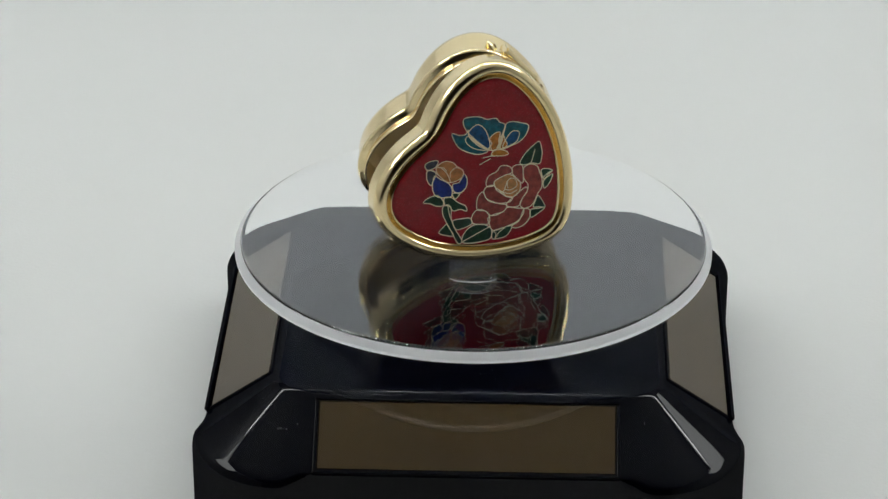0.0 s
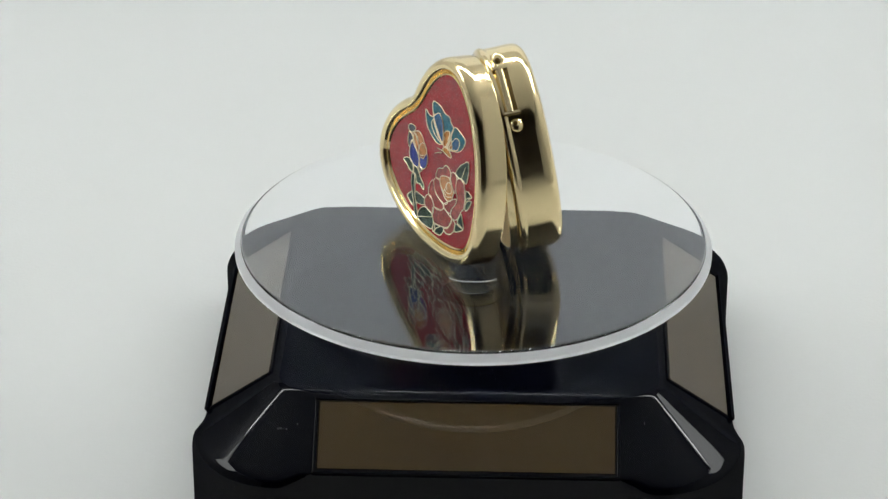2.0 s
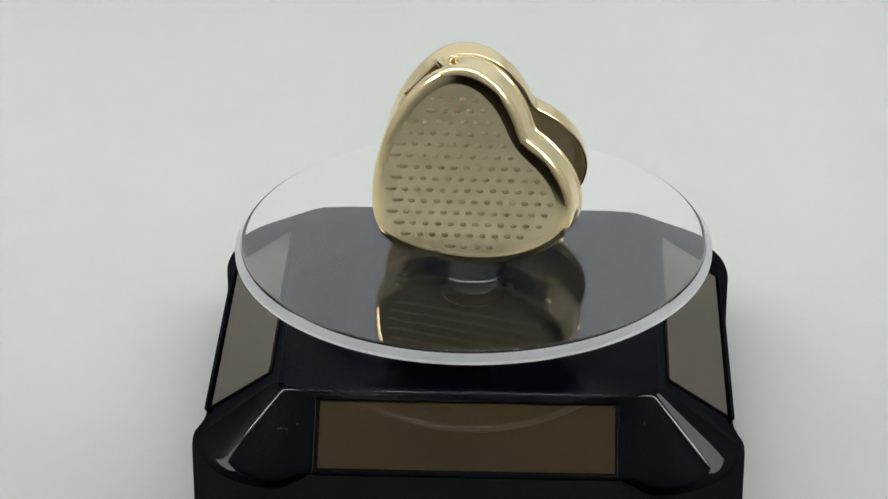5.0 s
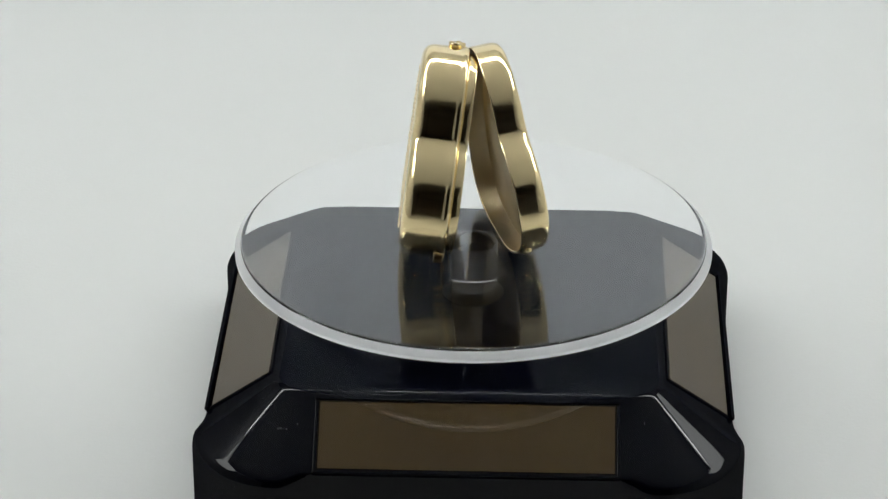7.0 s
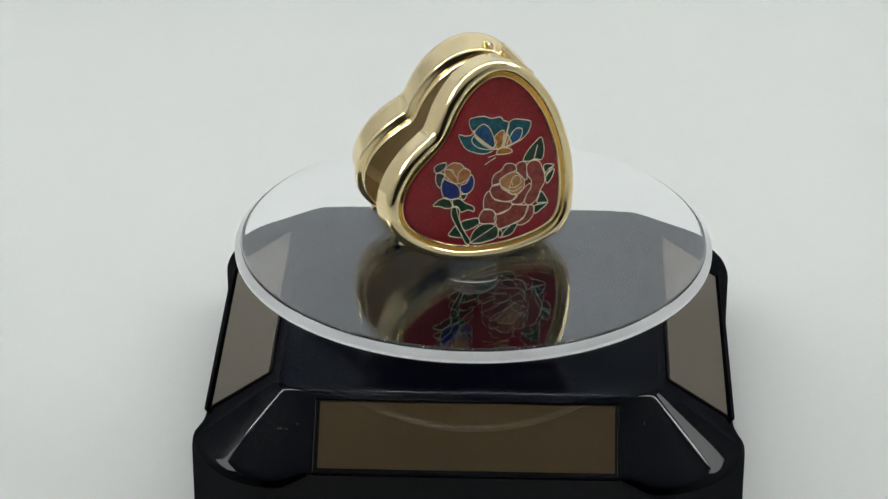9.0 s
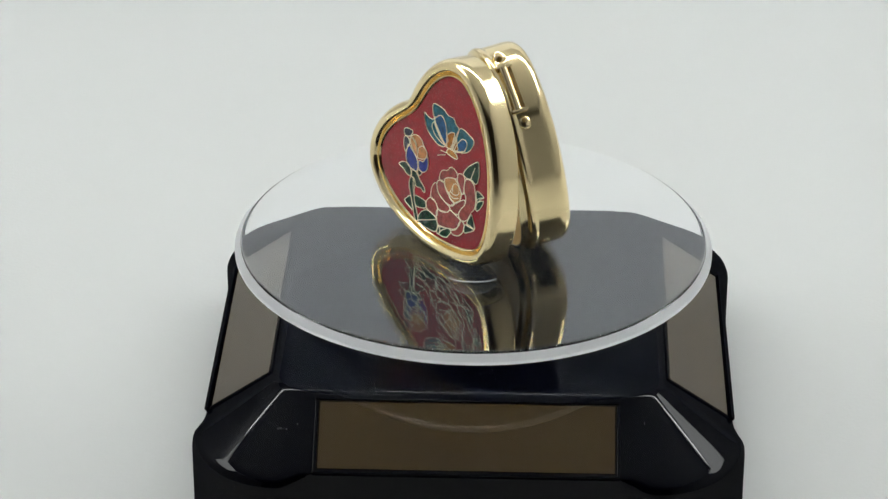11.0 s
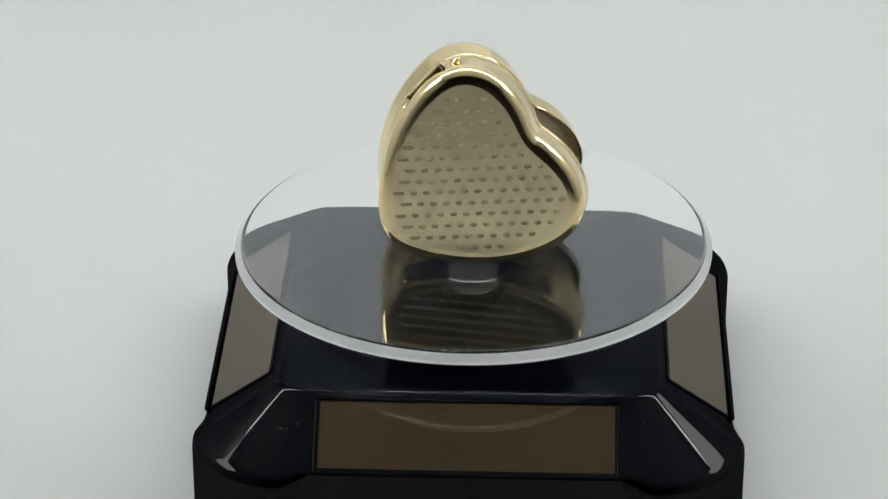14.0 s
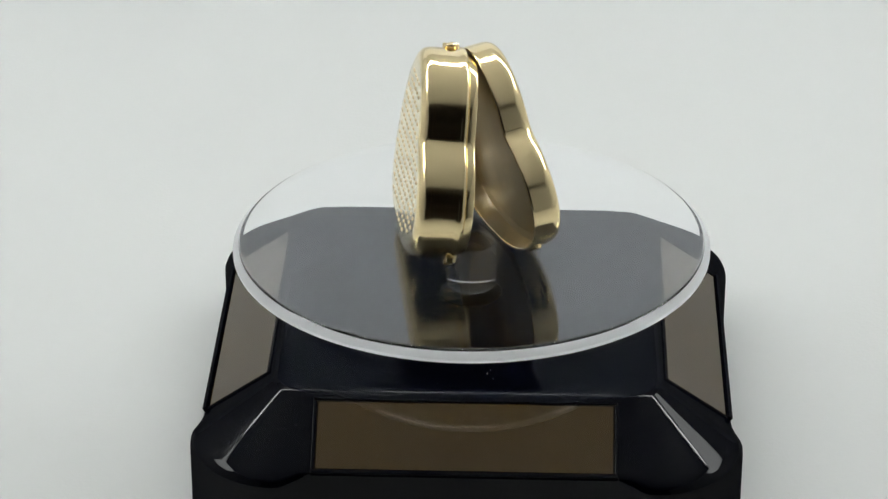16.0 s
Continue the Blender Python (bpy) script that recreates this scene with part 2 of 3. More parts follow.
# ================= solar display stand =================
def square_ring(half, r, z, pinch=0.0, n_arc=20, n_side=24):
    """A rounded square; pinch draws the middle of each side in."""
    out = []
    reach = 0.0315
    for k in range(4):
        turn = Matrix.Rotation(k * math.pi / 2, 3, "Z")
        for i in range(n_arc):
            a = math.pi / 2 * i / n_arc
            out.append(turn @ Vector((half - r + r * math.cos(a), half - r + r * math.sin(a), z)))
        for i in range(n_side):
            x = (half - r) * (1 - 2 * i / n_side)
            e = min(1.0, max(0.0, (abs(x) - reach) / 0.006))
            s = 1 - e * e * (3 - 2 * e)
            out.append(turn @ Vector((x, half - pinch * s, z)))
    return out


WIDTH = Matrix.Translation((0, -0.0006, 0)) @ Matrix.Diagonal((0.985, 0.987, 1, 1))


def build_stand():
    stand = tagged(new("solar_turntable"), "glossy black plastic solar turntable with a clear round plate", "turntable")
    stand.matrix_basis = pose(0, 0, PLATE_Z)
    bm = bmesh.new()
    bottom = -PLATE_Z
    rings = [square_ring(*row) for row in (
        (0.0575, 0.0200, bottom, 0.0025), (0.0575, 0.0200, -0.0140, 0.0025), (0.0574, 0.0200, -0.0128, 0.0024),
        (0.0570, 0.0198, -0.0117, 0.0020), (0.0564, 0.0195, -0.0110, 0.0014), (0.0556, 0.0191, -0.0104, 0.0006))]
    low, high = (0.0556, 0.0191, -0.0104, 0.0006), (0.0412, 0.0076, -0.0010, 0.0)
    rings += [square_ring(*[p + (q - p) * t for p, q in zip(low, high)]) for t in (0.06, 0.35, 0.65, 0.94)]
    rings += [square_ring(*high), square_ring(0.0406, 0.0072, -0.0006, 0.0), square_ring(0.0400, 0.0068, -0.0002, 0.0), square_ring(0.0393, 0.0064, 0.0, 0.0)]
    loft(bm, rings)
    bmesh.ops.transform(bm, matrix=WIDTH, verts=bm.verts)
    part("body", bm, BLACK, stand, "glossy black plastic base with conical corners")
    # a solar cell and its frame on each sloping side
    slope = radians(34.2)
    for k in range(4):
        m = WIDTH @ Matrix.Rotation(k * math.pi / 2, 4, "Z") @ Matrix.Translation((0, -0.0479, -0.00565)) @ Matrix.Rotation(slope, 4, "X")
        bm = bmesh.new()
        add_box(bm, (-0.0303, -0.0075, -0.001), (0.0303, 0.0075, 0.0002), m, 0.0001, 1)
        cell = part("solar_panel", bm, SOLAR, stand, "dark brown solar cell", False)
        bm = bmesh.new()
        for lo, hi in (((-0.0313, -0.0088, -0.001), (0.0313, -0.0078, 0.0009)), ((-0.0313, 0.0078, -0.001), (0.0313, 0.0084, 0.0004)),
                       ((-0.0313, -0.0078, -0.001), (-0.0306, 0.0078, 0.0004)), ((0.0306, -0.0078, -0.001), (0.0313, 0.0078, 0.0004))):
            add_box(bm, lo, hi, m, 0.00033, 5)
        part("panel_frame", bm, BLACK, cell, "thin glossy black frame")
    # thin raised disc, dark colour in place of a hole under the hub
    bm = bmesh.new()
    lathe(bm, [(0.0066, -0.001), (0.0066, 0.0002), (0.0063, 0.0004), (0.0030, 0.0004)], 48)
    part("hub_hole_disc", bm, DARK, stand, "small dark round disc for the hole under the hub")
    # specks of dust on the gloss
    rng = random.Random(7)
    bm = bmesh.new()
    for _ in range(14):
        if rng.random() < 0.5:
            x, y, z = rng.uniform(-0.036, 0.036), rng.uniform(-0.0385, -0.030), 0.00004
        else:
            d = rng.uniform(0.15, 0.85)
            x, y, z = rng.choice((-1, 1)) * rng.uniform(0.0335, 0.0385), -(0.0412 + 0.0144 * d), -0.0010 - 0.0094 * d + 0.00005
        bmesh.ops.create_icosphere(bm, subdivisions=1, radius=rng.uniform(0.00003, 0.00007), matrix=Matrix.Translation((x, y, z)))
    tagged(part("dust", bm, LAMP_BODY, stand, "specks of pale dust"), kind="stuff")
    # the turning plate
    plate = new("turning_plate")
    plate.parent = stand
    tagged(plate, "clear acrylic disc with a frosted edge")
    bm = bmesh.new()
    # the clear top rounds over into a frosted bevel and edge
    top, low, R, start, bend = 0.0151, 0.0126, 0.0504, 0.0483, 0.0013
    turn = [math.pi / 2 * k / 8 for k in range(9)]
    profile = [(R - 0.0003 + 0.0003 * math.sin(a), low + 0.0003 - 0.0003 * math.cos(a)) for a in turn]
    profile += [(R, top - 0.00158), (R - 0.00006, top - 0.00150)]
    profile += [(start + bend * math.sin(radians(a)), top - bend * (1 - math.cos(radians(a)))) for a in (44, 42, 40, 38, 36, 32, 28, 22, 16, 10, 5, 0)]
    rows = lathe(bm, profile, 240)
    for k, row in enumerate(rows):
        for f in row:
            f.material_index = 0 if k < 7 or k > 11 else 1 if k < 9 else 2
    disc = part("disc", bm, [ACRYLIC, FROST, BEVEL], plate)
    disc.visible_shadow = False
    bm = bmesh.new()
    lathe(bm, [(0.0047, 0.0022), (0.0050, 0.0023), (0.0052, 0.0026), (0.0052, 0.0119), (0.0050, 0.0122), (0.0047, 0.0123)], 64)
    for f in bm.faces:
        if len(f.verts) > 4 and f.calc_center_median().z < 0.005:
            f.material_index = 1
    hub = part("hub", bm, [HUB_ACRYLIC, DARK], plate, "short clear acrylic hub post")
    hub.visible_shadow = False
    return plate


# ================= heart pill box =================
HINGE = Vector((0.00801, 0.00316, 0.05127))       # a point of the hinge line, over the stand's flat top
E1 = Vector((0.99761, 0.0678, -0.0138))
E2 = Vector((0.02263, -0.13122, 0.9911))
OUT = Vector((0.06538, -0.98903, -0.13244))
HINGE_WAY = Vector((-0.66976, 0.74258, 0.0))
OPEN = 21.54                                        # degrees by which the lid stands open
LID_TURN, LID_SCALE, LID_DROP = 1.606, 1.014, 0.187   # the lid is turned and sized a little apart from the tray
HEART_MID = (-9.72, -17.19)


def heart_base(turn, mid, size=1.0, n=160):
    """The heart's outline in millimetres, evenly spaced, with its notch and tip rounded."""
    def curve(a, b, c, d):
        t = np.linspace(0, 1, 200)[:-1, None]
        a, b, c, d = map(np.array, (a, b, c, d))
        return (1 - t) ** 3 * a + 3 * t * (1 - t) ** 2 * b + 3 * t * t * (1 - t) * c + t ** 3 * d
    half = np.vstack((curve((0, 14.7), (9.2, 18.8), (21.8, 16.9), (21.8, 5.8)), curve((21.8, 5.8), (21.8, -10.8), (4.4, -24.8), (0, -23.5))))
    whole = np.vstack((half, [[0, -23.5]], (half * [-1, 1])[:0:-1]))
    step = np.r_[0, np.cumsum(np.linalg.norm(np.diff(np.vstack((whole, whole[:1])), axis=0), axis=1))]
    s = np.linspace(0, step[-1], 4 * n, endpoint=False)
    closed = np.vstack((whole, whole[:1]))
    pts = np.c_[np.interp(s, step, closed[:, 0]), np.interp(s, step, closed[:, 1])]
    sigma = 1.0 / (step[-1] / (4 * n))
    k = np.arange(-30, 31)
    g = np.exp(-0.5 * (k / sigma) ** 2)
    g /= g.sum()
    pts = sum(w * np.roll(pts, -i, 0) for i, w in zip(k, g))[::4]
    pts = pts * size
    a = radians(turn)
    return np.c_[mid[0] + pts[:, 0] * math.cos(a) - pts[:, 1] * math.sin(a), mid[1] + pts[:, 0] * math.sin(a) + pts[:, 1] * math.cos(a)]


def with_normals(pts):
    d = np.roll(pts, -1, 0) - np.roll(pts, 1, 0)
    inward = np.c_[d[:, 1], -d[:, 0]] / np.linalg.norm(d, axis=1)[:, None]
    return pts, inward * np.sign(((np.mean(pts, 0) - pts) * inward).sum())


# the tray and the lid sit a little askew on their hinge
TRAY = with_normals(heart_base(52.5, HEART_MID, 0.987))
LID = with_normals(heart_base(47.5 + LID_TURN, (-9.84, -17.71), LID_SCALE))
HEART, HEART_IN = TRAY


def heart_line(inset, shape=TRAY):
    """The outline drawn in by so many millimetres, kept from folding at the notch and tip."""
    q = shape[0] + inset * shape[1]
    if inset > 1.0:
        for _ in range(int(inset * 4)):
            q = 0.25 * np.roll(q, 1, 0) + 0.5 * q + 0.25 * np.roll(q, -1, 0)
    return q


def heart_ring(inset, w, shape=TRAY):
    return [Vector((x / 1000, y / 1000, w / 1000)) for x, y in heart_line(inset, shape)]


def inside_heart(x, y, inset):
    q = heart_line(inset)
    hit = False
    for (ax, ay), (bx, by) in zip(q, np.roll(q, -1, 0)):
        if (ay > y) != (by > y) and x < ax + (y - ay) / (by - ay) * (bx - ax):
            hit = not hit
    return hit


def pip_mesh(long, wide, high):
    """A low dome with a soft skirt; sizes in millimetres."""
    bm = bmesh.new()
    rings = [[Vector((long * r * math.cos(2 * math.pi * i / 14), wide * r * math.sin(2 * math.pi * i / 14), -high * h)) / 1000 for i in range(14)]
             for r, h in ((1.0, -0.1), (0.86, 0.10), (0.66, 0.48), (0.42, 0.82), (0.16, 0.98))]
    loft(bm, rings, False)
    bmesh.ops.recalc_face_normals(bm, faces=bm.faces)
    me = bpy.data.meshes.new("pip")
    bm.to_mesh(me)
    bm.free()
    me.materials.append(GOLD_PIP)
    for f in me.polygons:
        f.use_smooth = True
    return me


def stamped_back(box):
    """The flat back with raised pips in staggered rows, the last of each row drawn out to a dash."""
    bm = bmesh.new()
    loft(bm, [heart_ring(2.3, -8.70), heart_ring(2.5, -8.76), heart_ring(2.8, -8.78)], False)
    back = part("stamped_back", bm, GOLD_SATIN, box, "flat satin gold back stamped with small raised pips")
    a = radians(-4.0)
    ca, sa = math.cos(a), math.sin(a)
    dome, dash = pip_mesh(0.80, 0.50, 0.21), pip_mesh(1.35, 0.45, 0.19)
    for j in range(-5, 16):
        row = []
        for i in range(-12, 13):
            u, v = (i + 0.5 * (j % 2)) * 2.65, -j * 2.44
            x, y = -3.2 + u * ca - v * sa, -0.8 + u * sa + v * ca
            if inside_heart(x, y, 3.7):
                row.append((x, y))
        for k, (x, y) in enumerate(row):
            pip = new("pip", dash if k == len(row) - 1 else dome)
            pip.parent = back
            pip.matrix_basis = Matrix.Translation((x / 1000 + (0.0003 if k == len(row) - 1 else 0), y / 1000, -0.00878)) @ Matrix.Rotation(a, 4, "Z")


def build_pill_box():
    """Local space: x and y in the plane of the back, z out through the lid, the hinge line through the origin."""
    box = tagged(new("pill_box"), "gold heart-shaped pill box, lid ajar, red cloisonne flower panel", "pill box")
    holder = Matrix((E1, E2, OUT)).transposed().to_4x4()
    seat = Matrix.Translation(HINGE) @ holder
    bm = bmesh.new()
    profile = [(2.6, -8.74), (1.6, -8.65), (0.8, -8.27), (0.1, -7.61), (-0.2, -6.77), (-0.3, -5.83), (-0.3, -5.64), (-0.3, -0.9), (-0.3, -0.7), (-0.5, -0.4), (-0.65, 0.1), (-0.55, 0.6), (-0.2, 0.9),
               (0.5, 1.0), (0.75, 1.2), (0.75, 2.6), (0.9, 2.8), (1.1, 2.7), (1.1, -7.0), (1.8, -7.6), (3.0, -7.9)]
    rows = loft(bm, [heart_ring(d, w) for d, w in profile])
    for row in rows[-3:]:
        for f in row:
            f.material_index = 1
    for f in bm.faces:
        if len(f.verts) > 4 and f.calc_center_median().z > -0.0083:
            f.material_index = 1
    body = part("body", bm, [GOLD, GOLD_DEEP], box, "polished gold heart tray with a stamped back")
    stamped_back(box)
    # the lid, turned open on the hinge line
    lid = new("lid")
    lid.parent = box
    tagged(lid, "gold lid with a red flower and butterfly panel, ajar")
    lid.matrix_basis = Matrix.Rotation(radians(OPEN), 4, HINGE_WAY) @ Matrix.Translation((0, 0, -LID_DROP / 1000))
    bm = bmesh.new()
    profile = [(2.4, 5.7), (0.9, 5.4), (0.65, 4.8), (0.65, 1.55), (0.5, 1.4), (0.15, 1.4), (0, 1.6), (0, 1.75), (0, 5.4), (0, 5.6), (0.12, 6.4), (0.45, 7.1), (1.0, 7.55), (1.6, 7.7), (2.1, 7.55),
               (2.45, 7.1), (2.6, 6.5), (2.8, 6.0), (3.0, 6.4), (3.2, 6.95), (3.4, 7.0), (3.6, 6.75), (3.75, 6.5)]
    rows = loft(bm, [heart_ring(d, w, LID) for d, w in profile])
    for row in rows[:3]:
        for f in row:
            f.material_index = 1
    for f in bm.faces:
        if len(f.verts) > 4 and f.calc_center_median().z < 0.006:
            f.material_index = 1
    part("shell", bm, [GOLD, GOLD_DEEP], lid, "polished gold moulded rim")
    bm = bmesh.new()
    loft(bm, [heart_ring(3.7, 6.3, LID), heart_ring(3.7, 6.7, LID), heart_ring(4.1, 6.8, LID)])
    panel = part("enamel_panel", bm, RED, lid, "deep red enamel ground")
    build_art(panel)
    build_hinge(box)
    build_clasp(body, lid)
    return box, seat


def add_blob(bm, at, size, turn=0.0, segments=16):
    """A rounded lump; places and sizes in millimetres."""
    m = Matrix.Translation([c / 1000 for c in at]) @ Matrix.Rotation(turn, 4, "Z") @ Matrix.Diagonal((*size, 1))
    bmesh.ops.create_uvsphere(bm, u_segments=segments, v_segments=10, radius=0.001, matrix=m)


def build_hinge(box):
    """A pin in a slot of the side wall, with a shallow dimpled cup at each end."""
    way2, side = np.array(HINGE_WAY[:2]), np.array((HINGE_WAY.y, -HINGE_WAY.x))
    turn = math.atan2(HINGE_WAY.y, HINGE_WAY.x)

    def at(along, out, w):
        near = HEART[np.abs(HEART @ way2 - along) < 1.2]
        q = way2 * along + side * (float((near @ side).max()) + out)
        return q[0], q[1], w

    frame_m = lambda along, out, w: Matrix.Translation([c / 1000 for c in at(along, out, w)]) @ Matrix.Rotation(turn, 4, "Z")
    hinge = new("hinge")
    hinge.parent = box
    tagged(hinge, "gold pin hinge set in the side wall")
    # raised strip, its dark colour standing in for the slot's shade
    bm = bmesh.new()
    add_box(bm, (-0.0044, -0.0004, -0.0009), (0.0044, 0.00035, 0.0001), frame_m(0, 0, -2.3), 0.0002)
    part("slot", bm, GOLD_SLOT, hinge, "narrow dark gold strip for the slot shade")
    bm = bmesh.new()
    tube(bm, [Vector(at(0, 0.15, -1.5)) / 1000 + HINGE_WAY * a / 1000 for a in (-4.6, -2.3, 0, 2.3, 4.6)], 0.00095, 16)
    part("knuckle", bm, GOLD, hinge)
    for s in (-1, 1):
        bm = bmesh.new()
        add_box(bm, (-0.00045, -0.0010, -0.0019), (0.00045, 0.0006, 0.0016), frame_m(s * 4.9, 0.1, -1.6), 0.0003)
        part("stop", bm, GOLD, hinge)
        bm = bmesh.new()
        add_blob(bm, at(s * 7.2, -0.15, -2.2), (1.6, 0.7, 1.35), turn, 20)
        cup = part("cup", bm, GOLD, hinge)
        # solid lump on the cup; the hole's shade is in its colour
        bm = bmesh.new()
        add_blob(bm, at(s * 7.0, 0.42, -2.0), (0.55, 0.2, 0.5), turn, 12)
        part("cup_hole", bm, GOLD_SLOT, cup, "small dark gold lump for the hole shade")


def build_clasp(body, lid):
    """A forked catch under the tray and a small thumb tab under the lid."""
    k = int(np.argmin(np.linalg.norm(HEART - np.array((-26.0, -32.5)), axis=1)))
    p, inward = HEART[k], HEART_IN[k]
    turn = math.atan2(-inward[1], -inward[0]) - math.pi / 2
    m = Matrix.Translation((p[0] / 1000, p[1] / 1000, 0)) @ Matrix.Rotation(turn, 4, "Z")
    bm = bmesh.new()
    add_box(bm, (-0.0022, -0.0006, -0.0012), (0.0022, 0.0007, 0.0012), m, 0.0004)
    for s in (-1, 1):
        add_box(bm, (s * 0.0019 - 0.0006, -0.0004, -0.0010), (s * 0.0019 + 0.0006, 0.0016, 0.0010), m, 0.0004)
    part("catch", bm, GOLD, body, "small forked gold catch")
    bm = bmesh.new()
    add_box(bm, (-0.0028, -0.0005, 0.0026), (0.0028, 0.0013, 0.0040), m, 0.0006, 3)
    part("thumb_tab", bm, GOLD, lid, "small gold thumb tab")


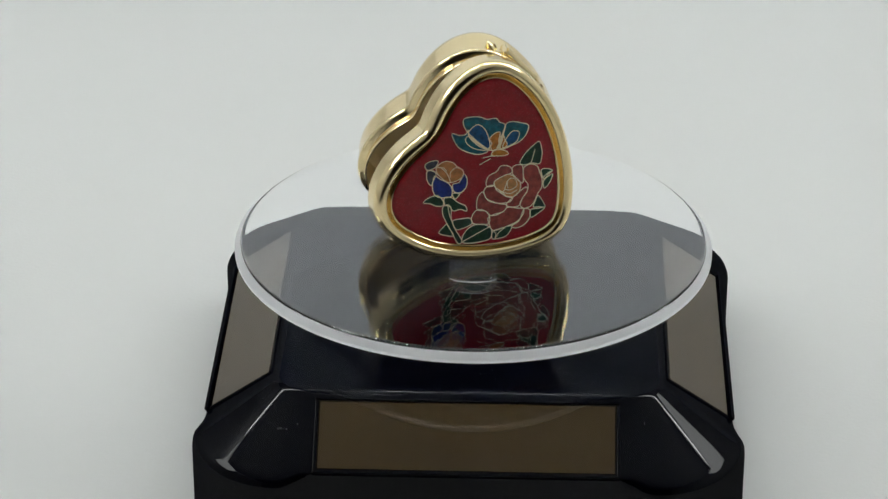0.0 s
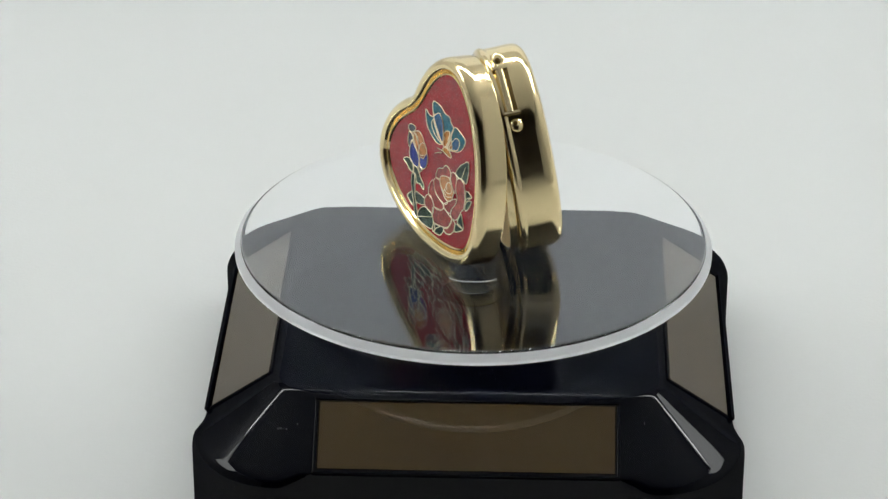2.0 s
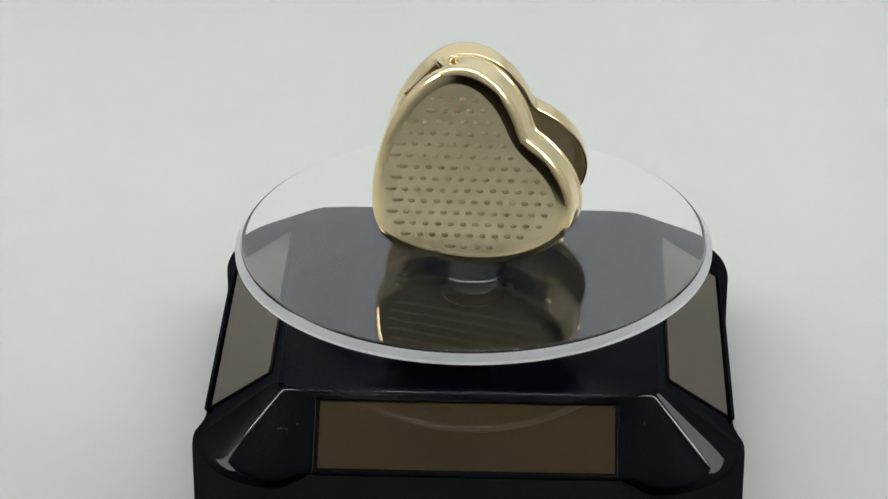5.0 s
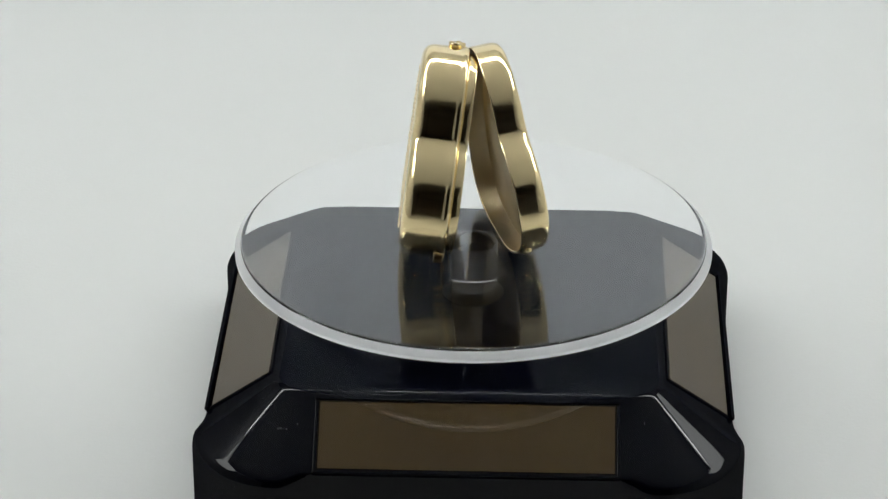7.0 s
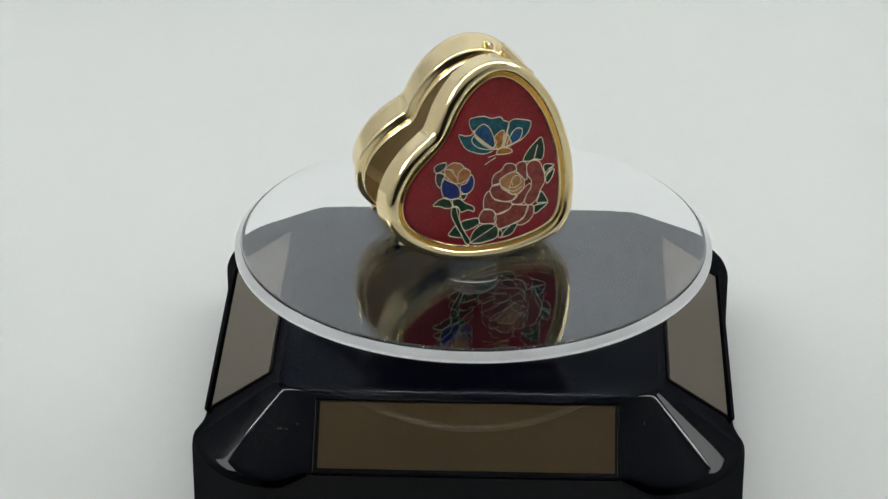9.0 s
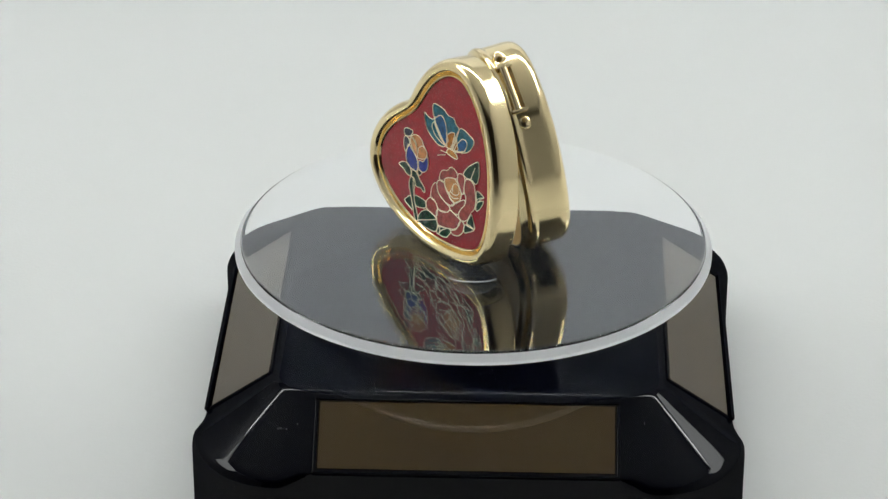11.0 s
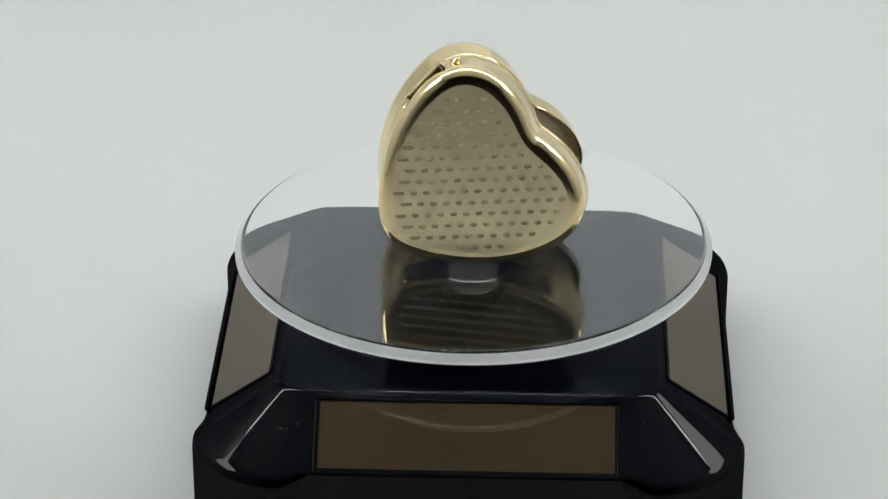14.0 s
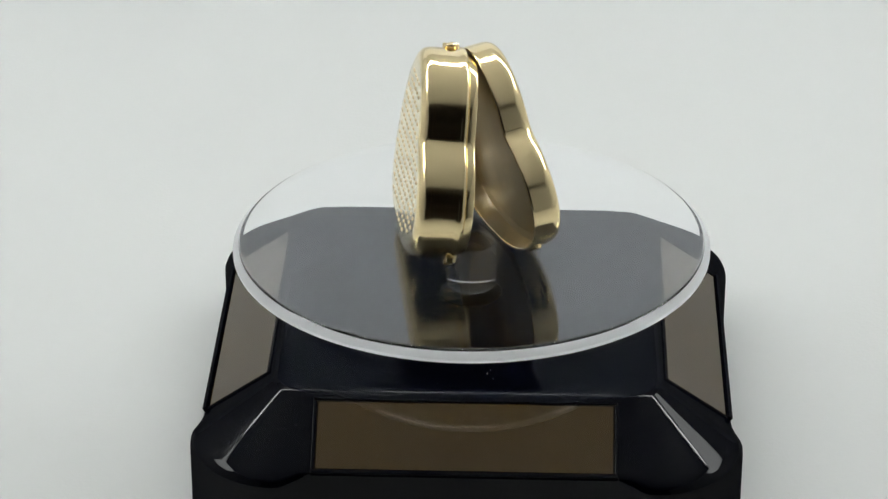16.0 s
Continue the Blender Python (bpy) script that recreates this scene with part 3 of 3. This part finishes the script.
# coloured cells of the panel: name, enamel, outline in millimetres
ART = [
    ("wing", TEAL, [(-13.2, -6.2), (-11.5, -5.9), (-9.7, -6.2), (-8.2, -6.9), (-6.3, -7.0), (-5.6, -7.9), (-4.4, -8.7), (-5.0, -10.7), (-6.2, -13.3), (-7.9, -13.6), (-11.1, -10.7), (-12.9, -8.3)]),
    ("wing", TEAL, [(-15.8, -8.9), (-14.3, -9.4), (-12.9, -9.4), (-12.3, -8.6), (-12.2, -10.1), (-10.3, -12.3), (-8.4, -13.7), (-10.5, -14.1), (-13.2, -13.0), (-14.8, -11.6)]),
    ("wing", TEAL, [(-4.4, -8.7), (-3.0, -8.2), (-0.9, -8.8), (0.5, -9.5), (0.1, -11.1), (-1.2, -12.5), (-3.2, -13.3), (-5.7, -13.7), (-5.0, -11.3)]),
    ("wing_spot", SKY, [(-8.4, -13.3), (-11.5, -10.8), (-12.3, -9.2), (-11.1, -8.0), (-10.0, -7.8), (-8.7, -9.1), (-7.9, -11.9)]),
    ("wing_spot", TEAL, [(-8.7, -13.4), (-11.1, -12.8), (-12.6, -11.6), (-13.0, -10.5), (-12.3, -9.9), (-11.0, -11.1)]),
    ("wing_spot", SKY, [(-5.2, -13.4), (-4.4, -11.7), (-3.2, -10.4), (-2.1, -10.3), (-1.5, -10.9), (-2.1, -12.5), (-3.6, -13.2)]),
    ("wing_root", ORANGE, [(-8.4, -13.4), (-7.5, -12.3), (-7.9, -11.3), (-7.3, -10.5), (-6.3, -10.0), (-5.6, -10.2), (-6.0, -11.9), (-5.7, -12.8), (-6.1, -13.4), (-7.3, -13.7)]),
    ("wing_root", ORANGE, [(-6.1, -13.4), (-5.9, -12.2), (-5.6, -11.0), (-4.9, -10.9), (-4.6, -11.9), (-4.2, -12.9), (-5.0, -13.6)]),
    ("butterfly_body", ORANGE, [(-7.6, -14.3), (-7.0, -13.8), (-5.7, -13.8), (-4.5, -14.3), (-4.1, -15.0), (-5.2, -15.2), (-6.8, -15.0), (-7.5, -14.9)]),
    ("sepal", SLATE, [(-21.8, -14.7), (-21.0, -14.1), (-19.8, -14.0), (-19.0, -14.2), (-19.5, -15.3), (-20.7, -15.8), (-21.5, -15.7)]),
    ("sepal", SLATE, [(-21.4, -16.0), (-20.1, -16.1), (-19.6, -17.1), (-20.3, -18.3), (-20.8, -19.2), (-21.5, -18.1), (-21.6, -17.1)]),
    ("bud_petal", PEACH, [(-19.5, -15.6), (-18.4, -14.7), (-17.2, -14.5), (-15.8, -15.1), (-15.2, -15.9), (-14.7, -16.3), (-13.8, -17.2), (-14.1, -18.4), (-15.2, -19.0), (-16.4, -19.2), (-17.5, -18.9), (-18.5, -17.9), (-19.3, -16.9)]),
    ("bud_petal", BLUE, [(-19.9, -17.3), (-18.7, -18.2), (-17.1, -19.3), (-16.4, -20.7), (-16.7, -22.2), (-18.4, -22.2), (-19.9, -21.6), (-20.5, -20.1), (-20.4, -18.6)]),
    ("bud_petal", BLUE, [(-16.2, -19.7), (-14.8, -19.4), (-13.7, -17.9), (-13.1, -19.0), (-13.4, -20.7), (-14.6, -21.7), (-16.0, -21.3)]),
    ("leaf", GREEN, [(-16.4, -21.7), (-14.9, -21.9), (-15.8, -22.9)]),
    ("leaf", GREEN, [(-22.6, -22.6), (-21.3, -21.7), (-19.5, -21.6), (-18.5, -22.8), (-18.5, -23.9), (-19.9, -23.8), (-21.1, -23.1)]),
    ("leaf", GREEN, [(-18.1, -22.3), (-16.6, -22.5), (-15.2, -23.8), (-13.7, -24.8), (-13.6, -25.9), (-14.9, -25.3), (-16.4, -25.4), (-17.2, -24.2), (-18.1, -23.8)]),
    ("stem", GREEN, [(-18.5, -24.2), (-17.5, -23.9), (-16.8, -24.8), (-16.9, -26.7), (-16.3, -29.2), (-14.9, -32.1), (-15.8, -32.6), (-17.3, -29.2), (-18.4, -26.7), (-18.7, -25.4)]),
    ("leaf", GREEN, [(-19.7, -29.7), (-18.8, -28.7), (-18.0, -28.1), (-17.4, -29.1), (-16.6, -30.8), (-18.2, -30.5)]),
    ("leaf", GREEN, [(-16.6, -27.6), (-14.6, -27.4), (-12.9, -27.6), (-12.6, -28.8), (-14.4, -29.5), (-16.0, -29.5)]),
    ("leaf", GREEN, [(-14.9, -32.4), (-14.3, -30.6), (-12.5, -29.3), (-10.5, -29.3), (-8.9, -30.1), (-8.4, -31.3), (-9.0, -32.8), (-11.7, -33.1), (-13.5, -33.0)]),
    ("leaf", GREEN, [(-8.2, -31.3), (-6.8, -30.9), (-4.1, -30.7), (-4.8, -32.2), (-5.6, -32.8), (-7.2, -33.0), (-8.4, -32.8)]),
    ("leaf", GREEN, [(-1.7, -17.3), (-0.6, -15.6), (0.9, -14.3), (2.6, -13.3), (3.1, -15.0), (3.1, -16.5), (2.5, -18.1), (0.8, -17.7), (-0.6, -17.9)]),
    ("leaf", GREEN, [(2.8, -19.7), (3.8, -19.4), (5.2, -20.0), (4.3, -20.7), (3.3, -21.6)]),
    ("leaf", GREEN, [(3.3, -21.9), (5.2, -20.8), (4.5, -22.6), (3.3, -23.6)]),
    ("leaf", GREEN, [(1.9, -25.0), (2.7, -26.1), (3.3, -27.7), (2.1, -27.5), (0.8, -27.3), (1.3, -26.0)]),
    ("leaf", GREEN, [(0.1, -27.9), (1.8, -27.8), (3.2, -27.9), (1.7, -28.9), (0.2, -29.5)]),
    ("rose_petal", ROSE, [(-9.1, -20.3), (-8.4, -19.0), (-6.8, -18.4), (-5.9, -17.4), (-4.7, -17.4), (-3.7, -18.0), (-3.5, -19.1), (-5.5, -19.6), (-7.3, -20.4), (-7.4, -21.3), (-8.9, -21.3)]),
    ("rose_petal", ROSE, [(-3.3, -18.0), (-2.3, -17.6), (-1.2, -18.0), (-1.1, -19.7), (-1.2, -21.6), (-1.9, -21.4), (-2.8, -20.2), (-3.4, -19.3)]),
    ("rose_petal", ROSE, [(-0.9, -18.5), (0.5, -17.9), (1.9, -18.5), (2.5, -20.0), (2.9, -21.7), (2.7, -23.4), (1.8, -24.6), (1.0, -26.2), (0.0, -27.1), (-1.3, -27.3), (-2.1, -26.3), (-1.5, -25.0), (-0.4, -23.6), (-0.2, -22.2), (-1.0, -20.7)]),
    ("rose_petal", ROSE, [(-9.7, -22.3), (-8.9, -21.3), (-7.4, -21.3), (-6.9, -22.4), (-5.0, -24.0), (-3.6, -24.5), (-4.4, -25.4), (-6.7, -25.3), (-8.9, -24.3)]),
    ("rose_petal", ROSE, [(-11.3, -25.9), (-11.1, -23.4), (-9.9, -22.3), (-9.1, -24.0), (-6.8, -25.3), (-4.9, -26.0), (-5.8, -27.3), (-8.2, -27.8), (-9.6, -26.5)]),
    ("rose_petal", ROSE, [(-12.5, -27.2), (-11.3, -26.0), (-9.6, -26.5), (-8.8, -27.8), (-9.0, -29.4), (-11.2, -29.2), (-12.5, -28.6)]),
    ("rose_petal", ROSE, [(-8.9, -27.9), (-5.8, -27.3), (-4.8, -26.5), (-2.7, -27.0), (-1.4, -27.4), (-1.5, -28.5), (-2.7, -29.8), (-4.3, -30.4), (-7.9, -31.1), (-8.8, -29.8)]),
    ("rose_petal", ROSE, [(-3.6, -24.5), (-2.1, -23.5), (-0.6, -22.7), (-0.4, -23.7), (-1.5, -25.0), (-2.3, -26.5), (-3.8, -26.6), (-5.1, -25.9)]),
    ("rose_petal", ROSE, [(-1.3, -27.5), (0.0, -27.9), (-0.2, -29.6), (-1.5, -30.9), (-3.2, -31.3), (-4.1, -30.7), (-2.4, -29.8)]),
    ("rose_heart", PEACH, [(-7.3, -20.4), (-5.6, -19.6), (-4.1, -19.4), (-2.7, -20.4), (-1.8, -21.7), (-2.1, -23.4), (-3.5, -24.4), (-5.1, -24.0), (-6.4, -22.5), (-7.3, -21.6)]),
]
WIRES = [
    [(-6.5, -13.3), (-5.7, -11.9), (-5.2, -10.5), (-4.4, -8.9)],
    [(-7.6, -13.6), (-7.9, -12.2), (-8.2, -10.5)],
    [(-7.9, -15.4), (-9.0, -15.8), (-10.4, -16.4)],
    [(-7.3, -14.8), (-8.4, -14.9), (-9.6, -15.0)],
    [(-5.6, -23.1), (-5.0, -21.9), (-4.6, -20.9), (-4.0, -20.3)],
    [(-5.2, -22.5), (-4.0, -22.8), (-2.6, -22.1), (-2.8, -20.7), (-3.9, -20.3), (-4.6, -21.1), (-4.5, -22.3)],
    [(-5.5, -23.1), (-4.1, -23.6), (-2.5, -23.0)],
    [(-6.4, -22.5), (-5.6, -23.1), (-5.1, -24.0)],
    [(-18.7, -15.5), (-17.6, -16.7), (-16.9, -18.1), (-16.7, -19.2)],
    [(-16.6, -18.1), (-16.6, -17.1), (-15.5, -16.2), (-14.7, -16.4)],
    [(-19.3, -15.5), (-18.0, -15.8), (-17.3, -16.6)],
    [(-14.7, -32.4), (-11.9, -31.3), (-8.9, -30.1)],
    [(-8.8, -30.3), (-7.6, -31.8), (-7.9, -33.0)],
    [(-5.6, -30.9), (-7.0, -31.8), (-7.8, -33.0)],
    [(0.7, -17.7), (1.2, -16.3), (1.7, -14.8)],
    [(3.0, -21.4), (4.1, -20.5), (5.2, -20.1)],
    [(-21.4, -15.8), (-20.3, -16.1), (-19.3, -16.8)],
    [(-17.5, -24.1), (-17.2, -26.3), (-16.4, -29.1)],
]


def art_point(p, lift):
    a, x, y = radians(LID_TURN), p[0] + 10.25, p[1] + 17.75
    return Vector(((-9.84 + LID_SCALE * (x * math.cos(a) - y * math.sin(a))) / 1000, (-17.71 + LID_SCALE * (x * math.sin(a) + y * math.cos(a))) / 1000, 0.0068 + lift))


def build_art(panel):
    """Cloisonne: each coloured cell a shallow glazed slab, fenced by a fine gilt wire."""
    wires = []
    for k, (name, mat, pts) in enumerate(ART):
        line = smooth_line(pts, True, 5)
        lift = 0.00003 + 0.000004 * k
        bm = bmesh.new()
        loft(bm, [[art_point(p, -0.0001) for p in line], [art_point(p, lift) for p in line]], False)
        cell = part(name, bm, mat, panel)
        bm = bmesh.new()
        tube(bm, [art_point(p, lift + 0.00003) for p in line], 0.000115, 6, True)
        wires.append(bm)
    for pts in WIRES:
        bm = bmesh.new()
        tube(bm, [art_point(p, 0.00016) for p in smooth_line(pts, False, 5)], 0.00010, 6)
        wires.append(bm)
    joined = bmesh.new()
    for bm in wires:
        base = [joined.verts.new(v.co) for v in bm.verts]
        bm.verts.index_update()
        for f in bm.faces:
            joined.faces.new([base[v.index] for v in f.verts])
        bm.free()
    part("gilt_wire", joined, GOLD_WIRE, panel, "fine pale gilt wire outlines")


# ================= build =================
build_room()
build_table()
build_photo_box()
build_lamps()
turning_plate = build_stand()
pill_box, pill_seat = build_pill_box()


def motions():
    times = [k * 0.25 for k in range(65)]
    wobble = pose(0, 0, 0.0149) @ pose(0, 0, 0, -0.27, 0.36, 0) @ pose(0, 0, -0.0149)
    walk(turning_plate, [(t, pose(0, 0, 0, 0, 0, -TURN_START - TURN_RATE * t) @ wobble) for t in times])
    walk(pill_box, [(t, pose(0, 0, PLATE_Z, 0, 0, -TURN_START - TURN_RATE * t) @ pill_seat) for t in times])


motions()
